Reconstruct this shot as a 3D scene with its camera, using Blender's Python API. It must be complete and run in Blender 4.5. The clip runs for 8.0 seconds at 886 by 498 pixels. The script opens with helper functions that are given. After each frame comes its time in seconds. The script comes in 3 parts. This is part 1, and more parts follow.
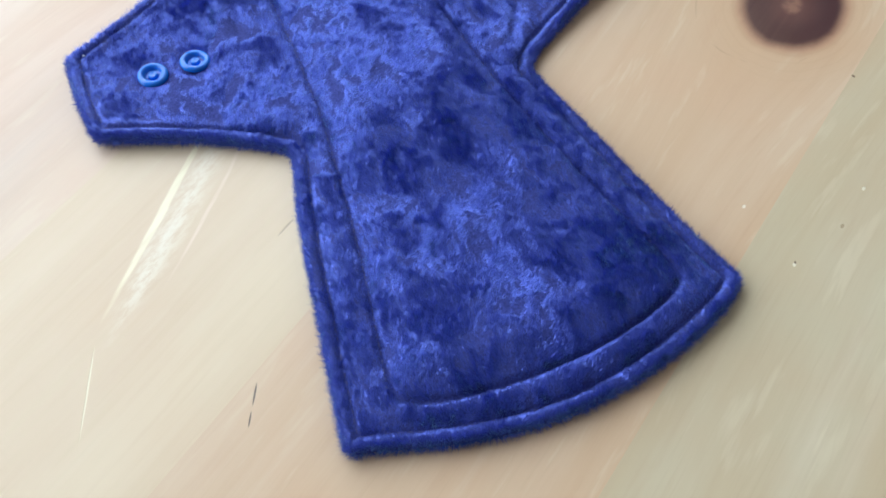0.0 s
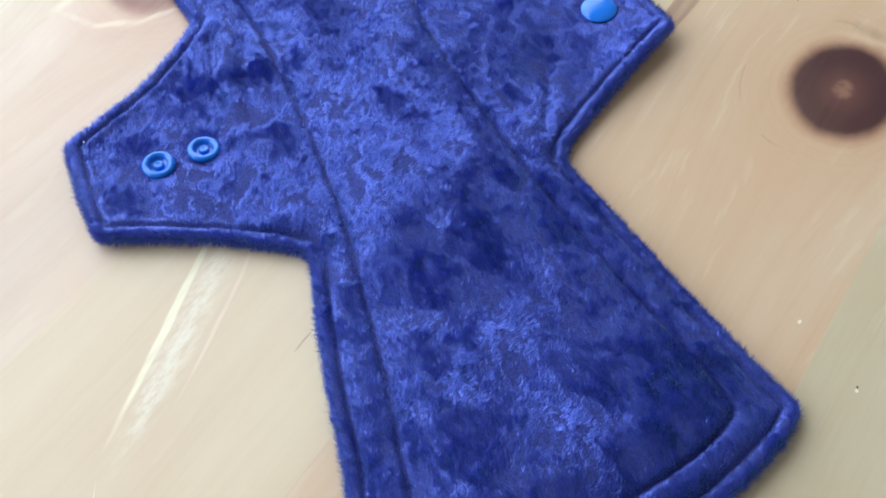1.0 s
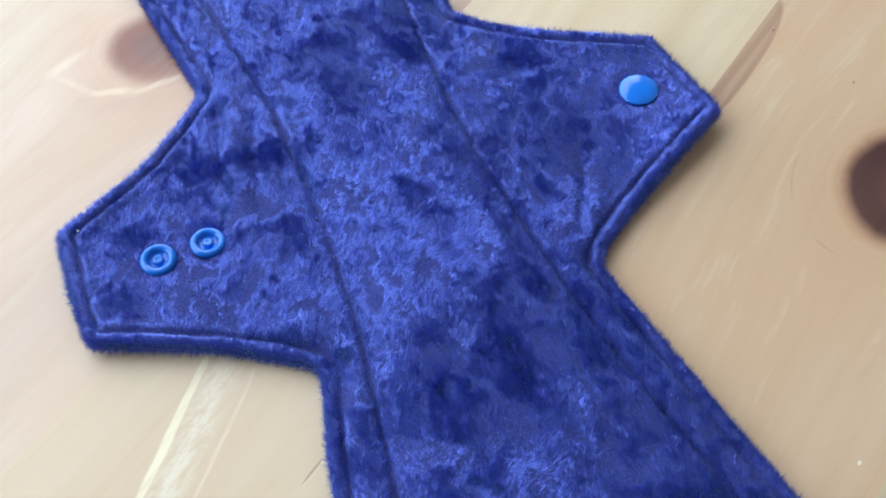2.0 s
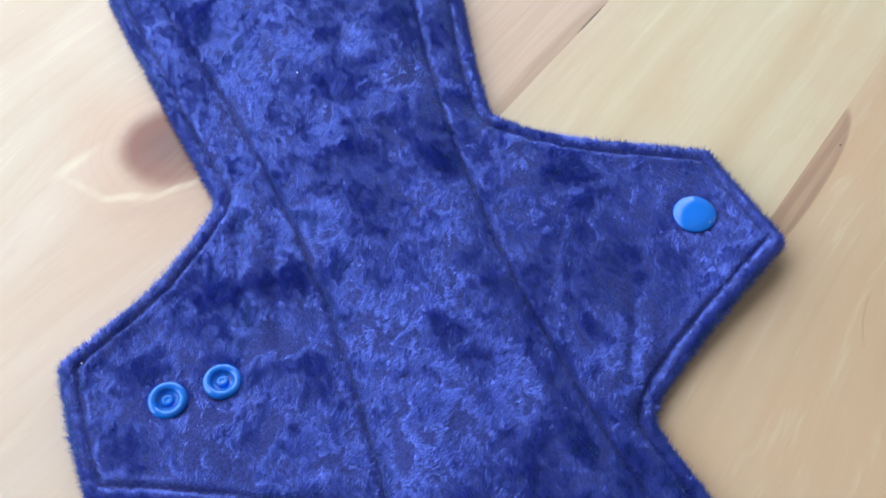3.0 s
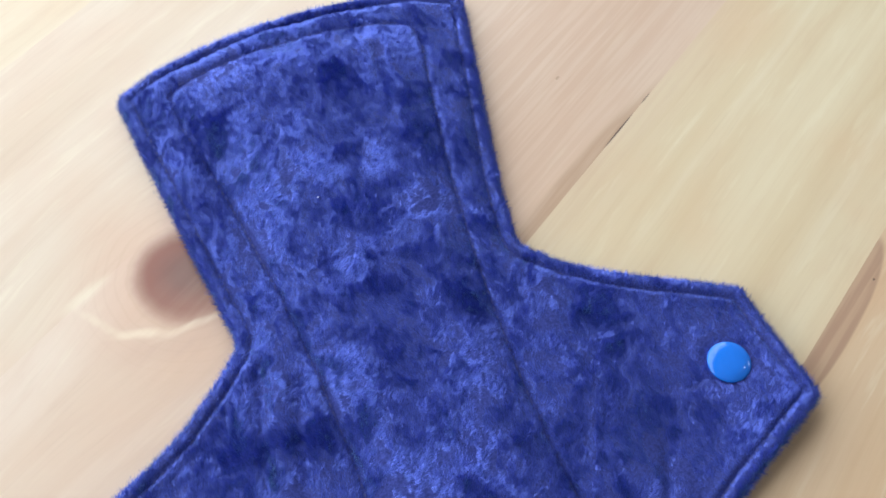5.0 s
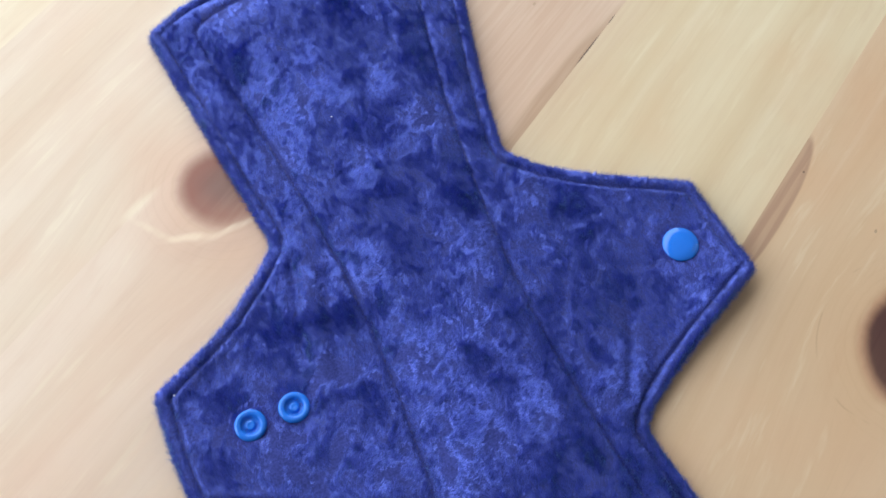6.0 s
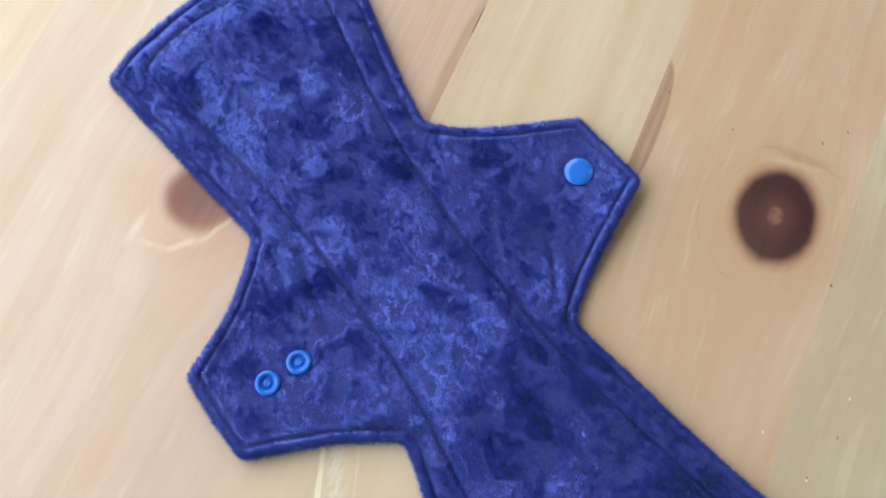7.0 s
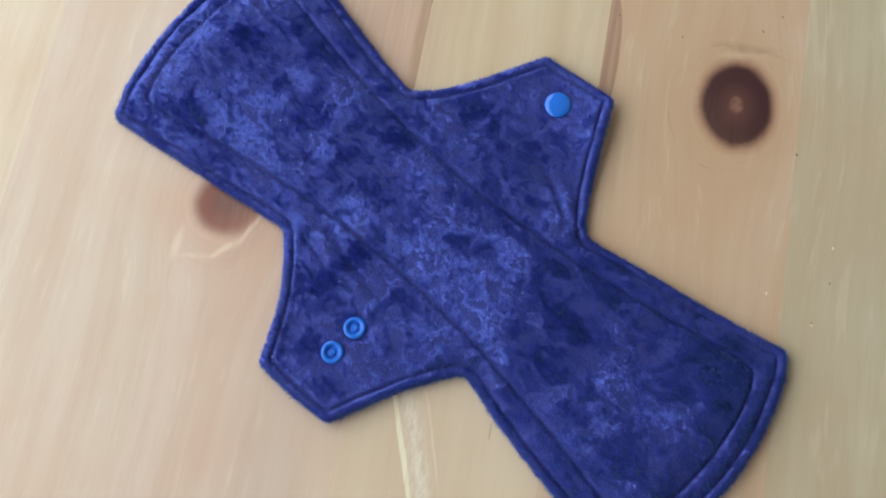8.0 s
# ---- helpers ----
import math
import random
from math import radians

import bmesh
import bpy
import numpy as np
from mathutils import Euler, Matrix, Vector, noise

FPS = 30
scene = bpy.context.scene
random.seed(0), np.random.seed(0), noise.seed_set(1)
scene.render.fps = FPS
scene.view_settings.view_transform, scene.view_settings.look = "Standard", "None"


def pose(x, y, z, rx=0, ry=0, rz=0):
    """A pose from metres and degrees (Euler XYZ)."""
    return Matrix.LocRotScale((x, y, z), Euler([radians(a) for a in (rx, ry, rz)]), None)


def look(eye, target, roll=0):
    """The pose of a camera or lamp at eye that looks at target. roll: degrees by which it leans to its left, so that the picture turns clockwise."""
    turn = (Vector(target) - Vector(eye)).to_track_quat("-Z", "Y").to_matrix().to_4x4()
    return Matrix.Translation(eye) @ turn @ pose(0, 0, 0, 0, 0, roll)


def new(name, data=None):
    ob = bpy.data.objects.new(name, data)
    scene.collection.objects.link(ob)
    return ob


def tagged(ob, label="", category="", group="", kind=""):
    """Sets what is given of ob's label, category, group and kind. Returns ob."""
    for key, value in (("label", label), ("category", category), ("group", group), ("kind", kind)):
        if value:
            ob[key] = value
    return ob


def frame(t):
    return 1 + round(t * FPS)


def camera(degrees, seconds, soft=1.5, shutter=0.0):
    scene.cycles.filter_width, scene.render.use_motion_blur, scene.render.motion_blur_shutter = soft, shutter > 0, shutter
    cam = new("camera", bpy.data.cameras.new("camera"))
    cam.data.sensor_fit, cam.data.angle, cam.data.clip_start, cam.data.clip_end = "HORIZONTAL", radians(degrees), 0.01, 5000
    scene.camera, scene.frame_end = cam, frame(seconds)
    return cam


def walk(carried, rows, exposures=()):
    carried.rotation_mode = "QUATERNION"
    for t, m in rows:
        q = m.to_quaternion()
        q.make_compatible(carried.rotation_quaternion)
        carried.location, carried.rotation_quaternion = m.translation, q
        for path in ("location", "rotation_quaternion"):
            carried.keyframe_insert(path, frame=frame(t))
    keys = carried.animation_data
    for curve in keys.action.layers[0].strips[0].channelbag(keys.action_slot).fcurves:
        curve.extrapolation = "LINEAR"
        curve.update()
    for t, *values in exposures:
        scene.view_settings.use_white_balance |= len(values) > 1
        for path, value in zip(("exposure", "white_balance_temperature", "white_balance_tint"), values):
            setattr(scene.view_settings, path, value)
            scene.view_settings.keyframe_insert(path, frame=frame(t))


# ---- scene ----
cam = camera(51.5, 8.0, soft=1.6)
PATH = [
    (0, (0.091, 0.124, 0.24), (0.045, 1.21, -1.439), -3.2),
    (0.5, (0.086, 0.144, 0.24), (0.042, 1.235, -1.436), -3.1),
    (1, (0.081, 0.165, 0.24), (0.043, 1.251, -1.439), -2.6),
    (2.5, (0.072, 0.231, 0.238), (0.016, 1.295, -1.455), -1.3),
    (3, (0.066, 0.255, 0.239), (-0.007, 1.329, -1.447), -1.4),
    (3.5, (0.052, 0.282, 0.245), (0.0, 1.357, -1.441), -0.2),
    (4, (0.047, 0.301, 0.25), (0.0, 1.35, -1.452), -0.2),
    (4.2, (0.05, 0.305, 0.252), (0.017, 1.339, -1.46), 0.3),
    (5.3, (0.046, 0.308, 0.268), (0.023, 1.244, -1.499), 1.2),
    (5.5, (0.044, 0.302, 0.274), (0.021, 1.181, -1.522), 0.9),
    (6, (0.044, 0.281, 0.309), (0.058, 1.098, -1.517), 1.4),
    (6.5, (0.05, 0.275, 0.349), (0.094, 1.0, -1.514), -0.4),
    (7, (0.05, 0.264, 0.385), (0.129, 0.919, -1.503), -4.4),
    (7.5, (0.032, 0.263, 0.403), (0.102, 0.847, -1.509), -11.6),
    (8, (0.021, 0.26, 0.43), (0.153, 0.785, -1.495), -10.5),
]
walk(cam, [(t, look(eye, target, roll)) for t, eye, target, roll in PATH],
     exposures=[(0, 0.05, 6050, 8), (3.0, 0.0, 6050, 8), (4.2, 0.02, 6200, 8), (5.5, -0.04, 6400, 9), (6.5, -0.08, 6550, 10.5),
                (7.25, -0.17, 6600, 11), (8.0, -0.38, 6600, 11)])


# ---- light ----
GRAIN = 54.4                                  # heading of the boards, degrees
ROOM = pose(0, 0, 0, 0, 0, GRAIN)             # boards run along its x

world = bpy.data.worlds.new("world")
scene.world = world
world.use_nodes = True
sky = world.node_tree.nodes.new("ShaderNodeTexSky")
sky.sky_type, sky.sun_disc = "NISHITA", False
sky.sun_elevation, sky.sun_rotation = radians(40), radians(200)
world.node_tree.links.new(sky.outputs[0], world.node_tree.nodes["Background"].inputs[0])
world.node_tree.nodes["Background"].inputs[1].default_value = 0.1


def window_light(name, place, size, watts, colour):
    data = bpy.data.lights.new(name, "AREA")
    data.shape, data.size, data.size_y, data.energy, data.color = "RECTANGLE", size[0], size[1], watts, colour
    ob = new(name, data)
    ob.matrix_world = ROOM @ place
    return ob


# a small ceiling lamp behind the table
data = bpy.data.lights.new("ceiling_lamp", "AREA")
data.shape, data.size, data.energy, data.color = "DISK", 0.10, 1.4, (1.0, 0.95, 0.88)
new("ceiling_lamp", data).matrix_world = ROOM @ pose(1.67, -0.93, 1.88)
# daylight in the large window beside the table and in the small one past its end
window_light("window_daylight", pose(0.30, 0.86, 0.74, -90, 0, 0), (3.5, 1.28), 52.0, (0.92, 0.98, 1.0))
window_light("small_window_daylight", pose(2.26, -1.12, 1.2, 0, 90, 0), (0.3, 0.12), 1.6, (1.0, 0.97, 0.93))
window_light("small_window_daylight", pose(2.26, -1.38, 1.2, 0, 90, 0), (0.3, 0.12), 1.6, (1.0, 0.97, 0.93))


# ---- materials ----
class Nodes:
    """A short way to write a node material."""

    def __init__(self, name):
        self.mat = bpy.data.materials.new(name)
        self.mat.use_nodes = True
        self.tree = self.mat.node_tree
        self.bsdf = self.tree.nodes["Principled BSDF"]

    def put(self, socket, value):
        if isinstance(value, bpy.types.NodeSocket):
            self.tree.links.new(value, socket)
        else:
            socket.default_value = value

    def node(self, kind, inputs=(), **settings):
        n = self.tree.nodes.new("ShaderNode" + kind)
        if "operation" in settings:
            n.operation = settings["operation"]
        if "use_clamp" in settings:
            n.use_clamp = settings["use_clamp"]
        if "interpolation_type" in settings:
            n.interpolation_type = settings["interpolation_type"]
        if "data_type" in settings:
            n.data_type, n.blend_type = settings["data_type"], settings["blend_type"]
        if "rotation_type" in settings:
            n.rotation_type = settings["rotation_type"]
        for key, value in dict(inputs).items():
            self.put(n.inputs[key], value)
        return n

    def math(self, op, a, b=0.0, clamp=False):
        return self.node("Math", {0: a, 1: b}, operation=op, use_clamp=clamp).outputs[0]

    def vec(self, op, a, b=(0, 0, 0)):
        n = self.node("VectorMath", {0: a, 1: b}, operation=op)
        return n.outputs["Value"] if op in ("LENGTH", "DISTANCE", "DOT_PRODUCT") else n.outputs[0]

    def noise(self, where, scale, detail=3.0, rough=0.5, out="Fac"):
        n = self.node("TexNoise", {"Vector": where, "Scale": scale, "Detail": detail, "Roughness": rough})
        return n.outputs[out]

    def span(self, value, a, b, c, d):
        n = self.node("MapRange", {0: value, 1: a, 2: b, 3: c, 4: d}, interpolation_type="SMOOTHSTEP")
        return n.outputs[0]

    def mix(self, fac, a, b, blend="MIX"):
        n = self.node("Mix", {0: fac}, data_type="RGBA", blend_type=blend)
        self.put(n.inputs[6], a)
        self.put(n.inputs[7], b)
        return n.outputs[2]

    def bump(self, height, strength, distance):
        return self.node("Bump", {"Height": height, "Strength": strength, "Distance": distance}).outputs[0]

    def set(self, **values):
        for key, value in values.items():
            self.put(self.bsdf.inputs[key.replace("_", " ")], value)
        return self.mat


def rgb(r, g, b):
    return (r, g, b, 1.0)


def wood_material():
    n = Nodes("varnished_pine")
    where = n.node("TexCoord").outputs["Object"]
    # a slow wander of the coordinates, so that no mark has a ruled edge
    wander = n.vec("SUBTRACT", n.noise(n.vec("MULTIPLY", where, (14, 60, 1)), 1.0, 3, out="Color"), (0.5, 0.5, 0.5))
    loose = n.vec("ADD", where, n.vec("MULTIPLY", wander, (0.006, 0.0035, 0)))

    def blot(x, y, turn, length, width, soft, coords=loose):
        v = n.node("VectorRotate", {"Vector": n.vec("SUBTRACT", coords, (x, y, 0)), "Angle": radians(-turn)}, rotation_type="Z_AXIS").outputs[0]
        r = n.vec("LENGTH", n.vec("MULTIPLY", v, (1 / length, 1 / width, 0)))
        return n.span(r, 1 + soft, max(0.0, 1 - soft), 0, 1), r

    knots = [(0.4355, 0.0487, 0.0222, 0.0174), (0.3428, 0.2897, 0.0188, 0.0200)]
    # the grain parts round the knots
    bent = loose
    for x, y, a, b in knots:
        off = n.vec("SUBTRACT", where, (x, y, 0))
        r = n.vec("LENGTH", n.vec("MULTIPLY", off, (1 / (a * 2.6), 1 / (b * 2.0), 0)))
        pull = n.math("POWER", 2.718, n.math("MULTIPLY", n.math("MULTIPLY", r, r), -1.0))
        bent = n.vec("SUBTRACT", bent, n.vec("MULTIPLY", off, n.node("CombineXYZ", {1: n.math("MULTIPLY", pull, 0.75)}).outputs[0]))
    board = n.node("ObjectInfo").outputs["Random"]
    shifted = n.vec("ADD", bent, n.node("CombineXYZ", {0: n.math("MULTIPLY", board, 7.0), 2: n.math("MULTIPLY", board, 3.0)}).outputs[0])
    broad = n.noise(n.vec("MULTIPLY", shifted, (3.0, 42.0, 1)), 1.0, 2, 0.5)
    bands = n.noise(n.vec("MULTIPLY", shifted, (5.0, 130.0, 1)), 1.0, 3, 0.55)
    fine = n.noise(n.vec("MULTIPLY", shifted, (40.0, 1500.0, 1)), 1.0, 3, 0.6)
    cloud = n.noise(shifted, 16.0, 3, 0.5)
    tint = n.node("ObjectInfo").outputs["Color"]
    colour = n.mix(n.span(broad, 0.35, 0.70, 0, 0.48), tint, n.mix(1.0, tint, rgb(0.87, 0.78, 0.67), "MULTIPLY"))
    colour = n.mix(n.span(bands, 0.45, 0.75, 0, 0.34), colour, n.mix(1.0, tint, rgb(0.82, 0.72, 0.62), "MULTIPLY"))
    colour = n.mix(n.span(bands, 0.44, 0.25, 0, 0.24), colour, rgb(0.81, 0.71, 0.56))
    colour = n.mix(n.span(cloud, 0.4, 0.72, 0, 0.50), colour, n.mix(1.0, tint, rgb(0.95, 0.80, 0.72), "MULTIPLY"))
    # short slivers where the saw cut across the grain
    short = n.noise(n.vec("MULTIPLY", shifted, (26.0, 170.0, 1)), 1.0, 3, 0.6)
    colour = n.mix(n.span(short, 0.52, 0.76, 0, 0.34), colour, n.mix(1.0, tint, rgb(0.86, 0.75, 0.70), "MULTIPLY"))
    colour = n.mix(n.span(short, 0.44, 0.28, 0, 0.26), colour, rgb(0.80, 0.71, 0.53))
    colour = n.mix(n.span(fine, 0.5, 0.8, 0, 0.10), colour, rgb(0.35, 0.24, 0.14))
    # knots: a warm halo, a ring of resin, a dark body and a paler heart
    for k, (x, y, a, b) in enumerate(knots):
        _, r = blot(x, y, 4, a, b, 0.2, where)
        rough = n.math("ADD", r, n.math("MULTIPLY", n.math("SUBTRACT", n.noise(where, 75.0, 4, 0.6), 0.5), 0.16))
        strength = 1.0 if k == 0 else 0.95
        colour = n.mix(n.span(rough, 2.6, 1.0, 0, 0.42), colour, rgb(0.55, 0.34, 0.19) if k == 0 else rgb(0.62, 0.35, 0.24))
        rings = n.node("TexWave", {"Vector": n.node("CombineXYZ", {0: rough}).outputs[0], "Scale": 1.7, "Distortion": 0.6, "Detail": 1.0}).outputs["Fac"]
        ringed = n.math("MULTIPLY", n.span(rings, 0.75, 1.0, 0, 0.07), n.span(rough, 2.3, 1.2, 0, 1))
        colour = n.mix(ringed, colour, rgb(0.42, 0.24, 0.13))
        if k == 0:
            colour = n.mix(n.span(rough, 1.32, 1.0, 0, 0.6), colour, rgb(0.34, 0.145, 0.085))
        dark = rgb(0.060, 0.018, 0.020) if k == 0 else rgb(0.22, 0.060, 0.036)
        colour = n.mix(n.span(rough, *((1.14, 0.86) if k == 0 else (1.10, 0.62)), 0, strength), colour, dark)
        colour = n.mix(n.span(rough, 0.70, 0.15, 0, 0.7), colour, rgb(0.125, 0.046, 0.038))
        if k == 0:
            grit = n.math("MULTIPLY", n.span(rough, 0.26, 0.12, 0, 1), n.span(n.noise(where, 260.0, 2), 0.3, 0.6, 0.2, 0.6))
            colour = n.mix(grit, colour, rgb(0.34, 0.17, 0.11))
    # fine curved checks beside the first knot
    _, r = blot(0.4330, 0.0560, 0, 0.034, 0.026, 0.2)
    check = n.math("MULTIPLY", n.span(n.math("ABSOLUTE", n.math("SUBTRACT", r, 1.0)), 0.02, 0.0, 0, 1), n.span(n.noise(where, 60.0, 2), 0.5, 0.62, 0, 0.25))
    colour = n.mix(check, colour, rgb(0.30, 0.17, 0.10))
    # stains: x, y, turn, half length, half width, softness, strength, colour
    across = n.node("SeparateXYZ", {0: where}).outputs[1]
    streak = n.span(n.noise(n.vec("MULTIPLY", where, (20.0, 420.0, 1)), 1.0, 2), 0.35, 0.6, 0.65, 1.0)

    def stain(base, x, y, turn, a, b, soft, strength, c, side=None, broken=streak):
        mask, _ = blot(x, y, turn, a, b, soft)
        if side:
            mask = n.math("MULTIPLY", mask, n.math(side[0], across, side[1]))
        return n.mix(n.math("MULTIPLY", n.math("MULTIPLY", mask, strength), broken), base, c)

    # broad warm and pale bands
    for row in (
        (0.1710, 0.1691, 0.0, 0.190, 0.0600, 0.50, 0.70, rgb(0.715, 0.560, 0.405)),
        (0.2021, 0.2386, 4.0, 0.120, 0.0140, 0.90, 0.40, rgb(0.58, 0.47, 0.39)),
        (0.5000, 0.2520, 1.0, 0.190, 0.0420, 0.60, 0.85, rgb(0.55, 0.36, 0.255)),
        (0.2994, 0.0620, 0.0, 0.090, 0.0300, 0.90, 0.35, rgb(0.60, 0.40, 0.25)),
        (0.1905, 0.1338, 0.0, 0.150, 0.0100, 0.90, 0.30, rgb(0.80, 0.68, 0.48)),
        (0.5609, 0.1580, 1.0, 0.140, 0.0080, 0.80, 0.35, rgb(0.82, 0.73, 0.54)),
    ):
        colour = stain(colour, *row)
    # a dark heartwood sliver that ends at a joint
    colour = stain(colour, 0.4510, 0.1177, 0.0, 0.041, 0.0078, 0.06, 1.0, rgb(0.42, 0.26, 0.175), ("LESS_THAN", 0.1177))
    # brown wedge along the next joint, its narrow shadow put into the colour
    colour = stain(colour, 0.4380, 0.2096, 0.0, 0.062, 0.0054, 0.25, 0.75, rgb(0.42, 0.265, 0.165), ("GREATER_THAN", 0.2100))
    # a torn, filled streak of pale sapwood with one sharp edge
    flaky = n.span(n.noise(n.vec("MULTIPLY", where, (150.0, 420.0, 1)), 1.0, 4, 0.65), 0.36, 0.62, 0.15, 1.0)
    colour = stain(colour, 0.2400, 0.1752, 17.0, 0.038, 0.0054, 0.45, 0.52, rgb(0.84, 0.76, 0.61), None, flaky)
    colour = stain(colour, 0.2320, 0.1722, 17.5, 0.030, 0.0022, 0.60, 0.38, rgb(0.90, 0.85, 0.74), None, flaky)
    colour = stain(colour, 0.2420, 0.1816, 18.5, 0.037, 0.0012, 0.35, 0.95, rgb(0.92, 0.84, 0.62))
    colour = stain(colour, 0.2480, 0.1690, 17.0, 0.024, 0.0006, 0.50, 0.60, rgb(0.84, 0.68, 0.56))
    # resin round the knots
    for row in (
        (0.3140, 0.2990, -79.2, 0.0085, 0.0012, 0.9, 0.3, rgb(0.86, 0.76, 0.56)),
        (0.3195, 0.2863, -44.7, 0.0071, 0.0014, 0.8, 0.5, rgb(0.88, 0.76, 0.57)),
        (0.3295, 0.2771, -27.2, 0.0088, 0.0012, 0.7, 0.55, rgb(0.88, 0.74, 0.56)),
        (0.3220, 0.2769, -34.0, 0.0118, 0.0034, 0.9, 0.6, rgb(0.55, 0.36, 0.27)),
        (0.3170, 0.3107, -4.8, 0.0077, 0.0016, 0.9, 0.5, rgb(0.86, 0.78, 0.6)),
        (0.4677, 0.0470, -87.7, 0.0105, 0.0022, 0.95, 0.6, rgb(0.40, 0.26, 0.16)),
        (0.4661, 0.0344, -107.3, 0.0066, 0.001, 0.9, 0.4, rgb(0.44, 0.28, 0.19)),
        (0.4631, 0.0491, -78.7, 0.0094, 0.0014, 0.9, 0.25, rgb(0.80, 0.66, 0.47)),
    ):
        colour = stain(colour, *row)
    # specks, then scratches: x, y, turn, half length, half width, colour
    dents = None
    specks = (
        (0.3301, 0.0039, 20, 0.0007, 0.0005, rgb(0.85, 0.78, 0.62)), (0.3310, 0.0040, 20, 0.0005, 0.0003, rgb(0.12, 0.07, 0.04)),
        (0.4137, 0.0174, 60, 0.0007, 0.0005, rgb(0.16, 0.09, 0.05)), (0.3514, -0.0029, 0, 0.0009, 0.0005, rgb(0.38, 0.28, 0.17)),
        (0.3690, -0.0031, 0, 0.0008, 0.0005, rgb(0.84, 0.78, 0.62)), (0.3418, 0.0256, 0, 0.0008, 0.0005, rgb(0.86, 0.76, 0.60)),
        (0.4781, 0.0396, 20, 0.0009, 0.0006, rgb(0.36, 0.25, 0.16)), (0.4688, 0.0794, 10, 0.0008, 0.0005, rgb(0.40, 0.28, 0.18)), (0.4879, 0.0306, 30, 0.0009, 0.0005, rgb(0.36, 0.24, 0.15)),
        (0.4837, 0.2406, 10, 0.0010, 0.0006, rgb(0.46, 0.31, 0.21)), (0.4762, 0.1126, 0, 0.0005, 0.0004, rgb(0.16, 0.10, 0.07)),
        (0.2756, 0.1719, 0, 0.0008, 0.0005, rgb(0.30, 0.20, 0.13)),
    )
    scratches = (
        (0.2062, 0.1133, 31, 0.0032, 0.00028, rgb(0.13, 0.10, 0.09)), (0.1996, 0.1094, 31, 0.0022, 0.00025, rgb(0.16, 0.12, 0.10)),
        (0.1798, 0.1539, 38, 0.0130, 0.00028, rgb(0.86, 0.78, 0.58)), (0.2922, 0.0492, 10, 0.0075, 0.0005, rgb(0.75, 0.64, 0.48)),
        (0.2556, 0.1427, 0, 0.0040, 0.0004, rgb(0.52, 0.40, 0.28)), (0.4770, 0.2101, 0, 0.0090, 0.00030, rgb(0.10, 0.06, 0.05)),
        (0.4957, 0.2101, 0, 0.0030, 0.00022, rgb(0.16, 0.11, 0.08)),
    )
    for x, y, turn, a, b, c in specks + scratches:
        mask, _ = blot(x, y, turn, a, b, 0.3, where)
        colour = n.mix(n.math("MULTIPLY", mask, 0.9), colour, c)
        dents = mask if dents is None else n.math("MAXIMUM", dents, mask)
    scuff = n.noise(n.vec("MULTIPLY", where, (90, 260, 1)), 1.0, 4, 0.6)
    smear = n.noise(where, 11.0, 3, 0.55)
    relief = n.math("SUBTRACT", n.math("ADD", n.math("MULTIPLY", bands, 0.5), n.math("MULTIPLY", fine, 0.35)), n.math("MULTIPLY", dents, 3.0))
    gloss = n.math("ADD", n.span(scuff, 0.35, 0.75, 0.31, 0.40), n.span(smear, 0.35, 0.7, 0.0, 0.10))
    return n.set(Base_Color=colour, Roughness=gloss, Specular_IOR_Level=0.5, Normal=n.bump(relief, 0.25, 0.0002))


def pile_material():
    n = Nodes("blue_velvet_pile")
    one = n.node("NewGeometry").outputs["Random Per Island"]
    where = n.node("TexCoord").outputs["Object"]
    # strand tone and soft patches stand in colour for the pile's uneven gleam
    sheen_patch = n.noise(where, 22.0, 3, 0.6)
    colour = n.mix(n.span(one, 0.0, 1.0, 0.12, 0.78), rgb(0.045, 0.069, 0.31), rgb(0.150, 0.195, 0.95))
    colour = n.mix(n.span(sheen_patch, 0.35, 0.7, 0, 0.3), colour, rgb(0.060, 0.074, 0.45))
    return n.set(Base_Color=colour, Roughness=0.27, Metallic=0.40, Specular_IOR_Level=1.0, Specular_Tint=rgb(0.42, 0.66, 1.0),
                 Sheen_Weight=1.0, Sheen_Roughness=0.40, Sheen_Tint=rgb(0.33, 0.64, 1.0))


def cloth_material():
    n = Nodes("blue_velvet_ground")
    where = n.node("TexCoord").outputs["Object"]
    knit = n.noise(where, 1400.0, 2, 0.6)
    colour = n.mix(n.span(knit, 0.3, 0.7, 0, 1), rgb(0.020, 0.028, 0.15), rgb(0.038, 0.052, 0.26))
    return n.set(Base_Color=colour, Roughness=0.8, Specular_IOR_Level=0.2, Normal=n.bump(knit, 0.5, 0.0003))


def thread_material():
    n = Nodes("navy_thread")
    twist = n.noise(n.node("TexCoord").outputs["Object"], 2500.0, 1)
    return n.set(Base_Color=n.mix(twist, rgb(0.022, 0.028, 0.15), rgb(0.038, 0.048, 0.24)), Roughness=0.5)


def snap_material():
    n = Nodes("glossy_blue_plastic")
    where = n.node("TexCoord").outputs["Object"]
    mottle = n.noise(where, 300.0, 2)
    return n.set(Base_Color=n.mix(mottle, rgb(0.014, 0.16, 0.70), rgb(0.018, 0.18, 0.76)), Roughness=n.span(n.noise(where, 900.0, 2), 0.3, 0.7, 0.13, 0.2),
                 Specular_IOR_Level=0.5, Subsurface_Weight=0.0)


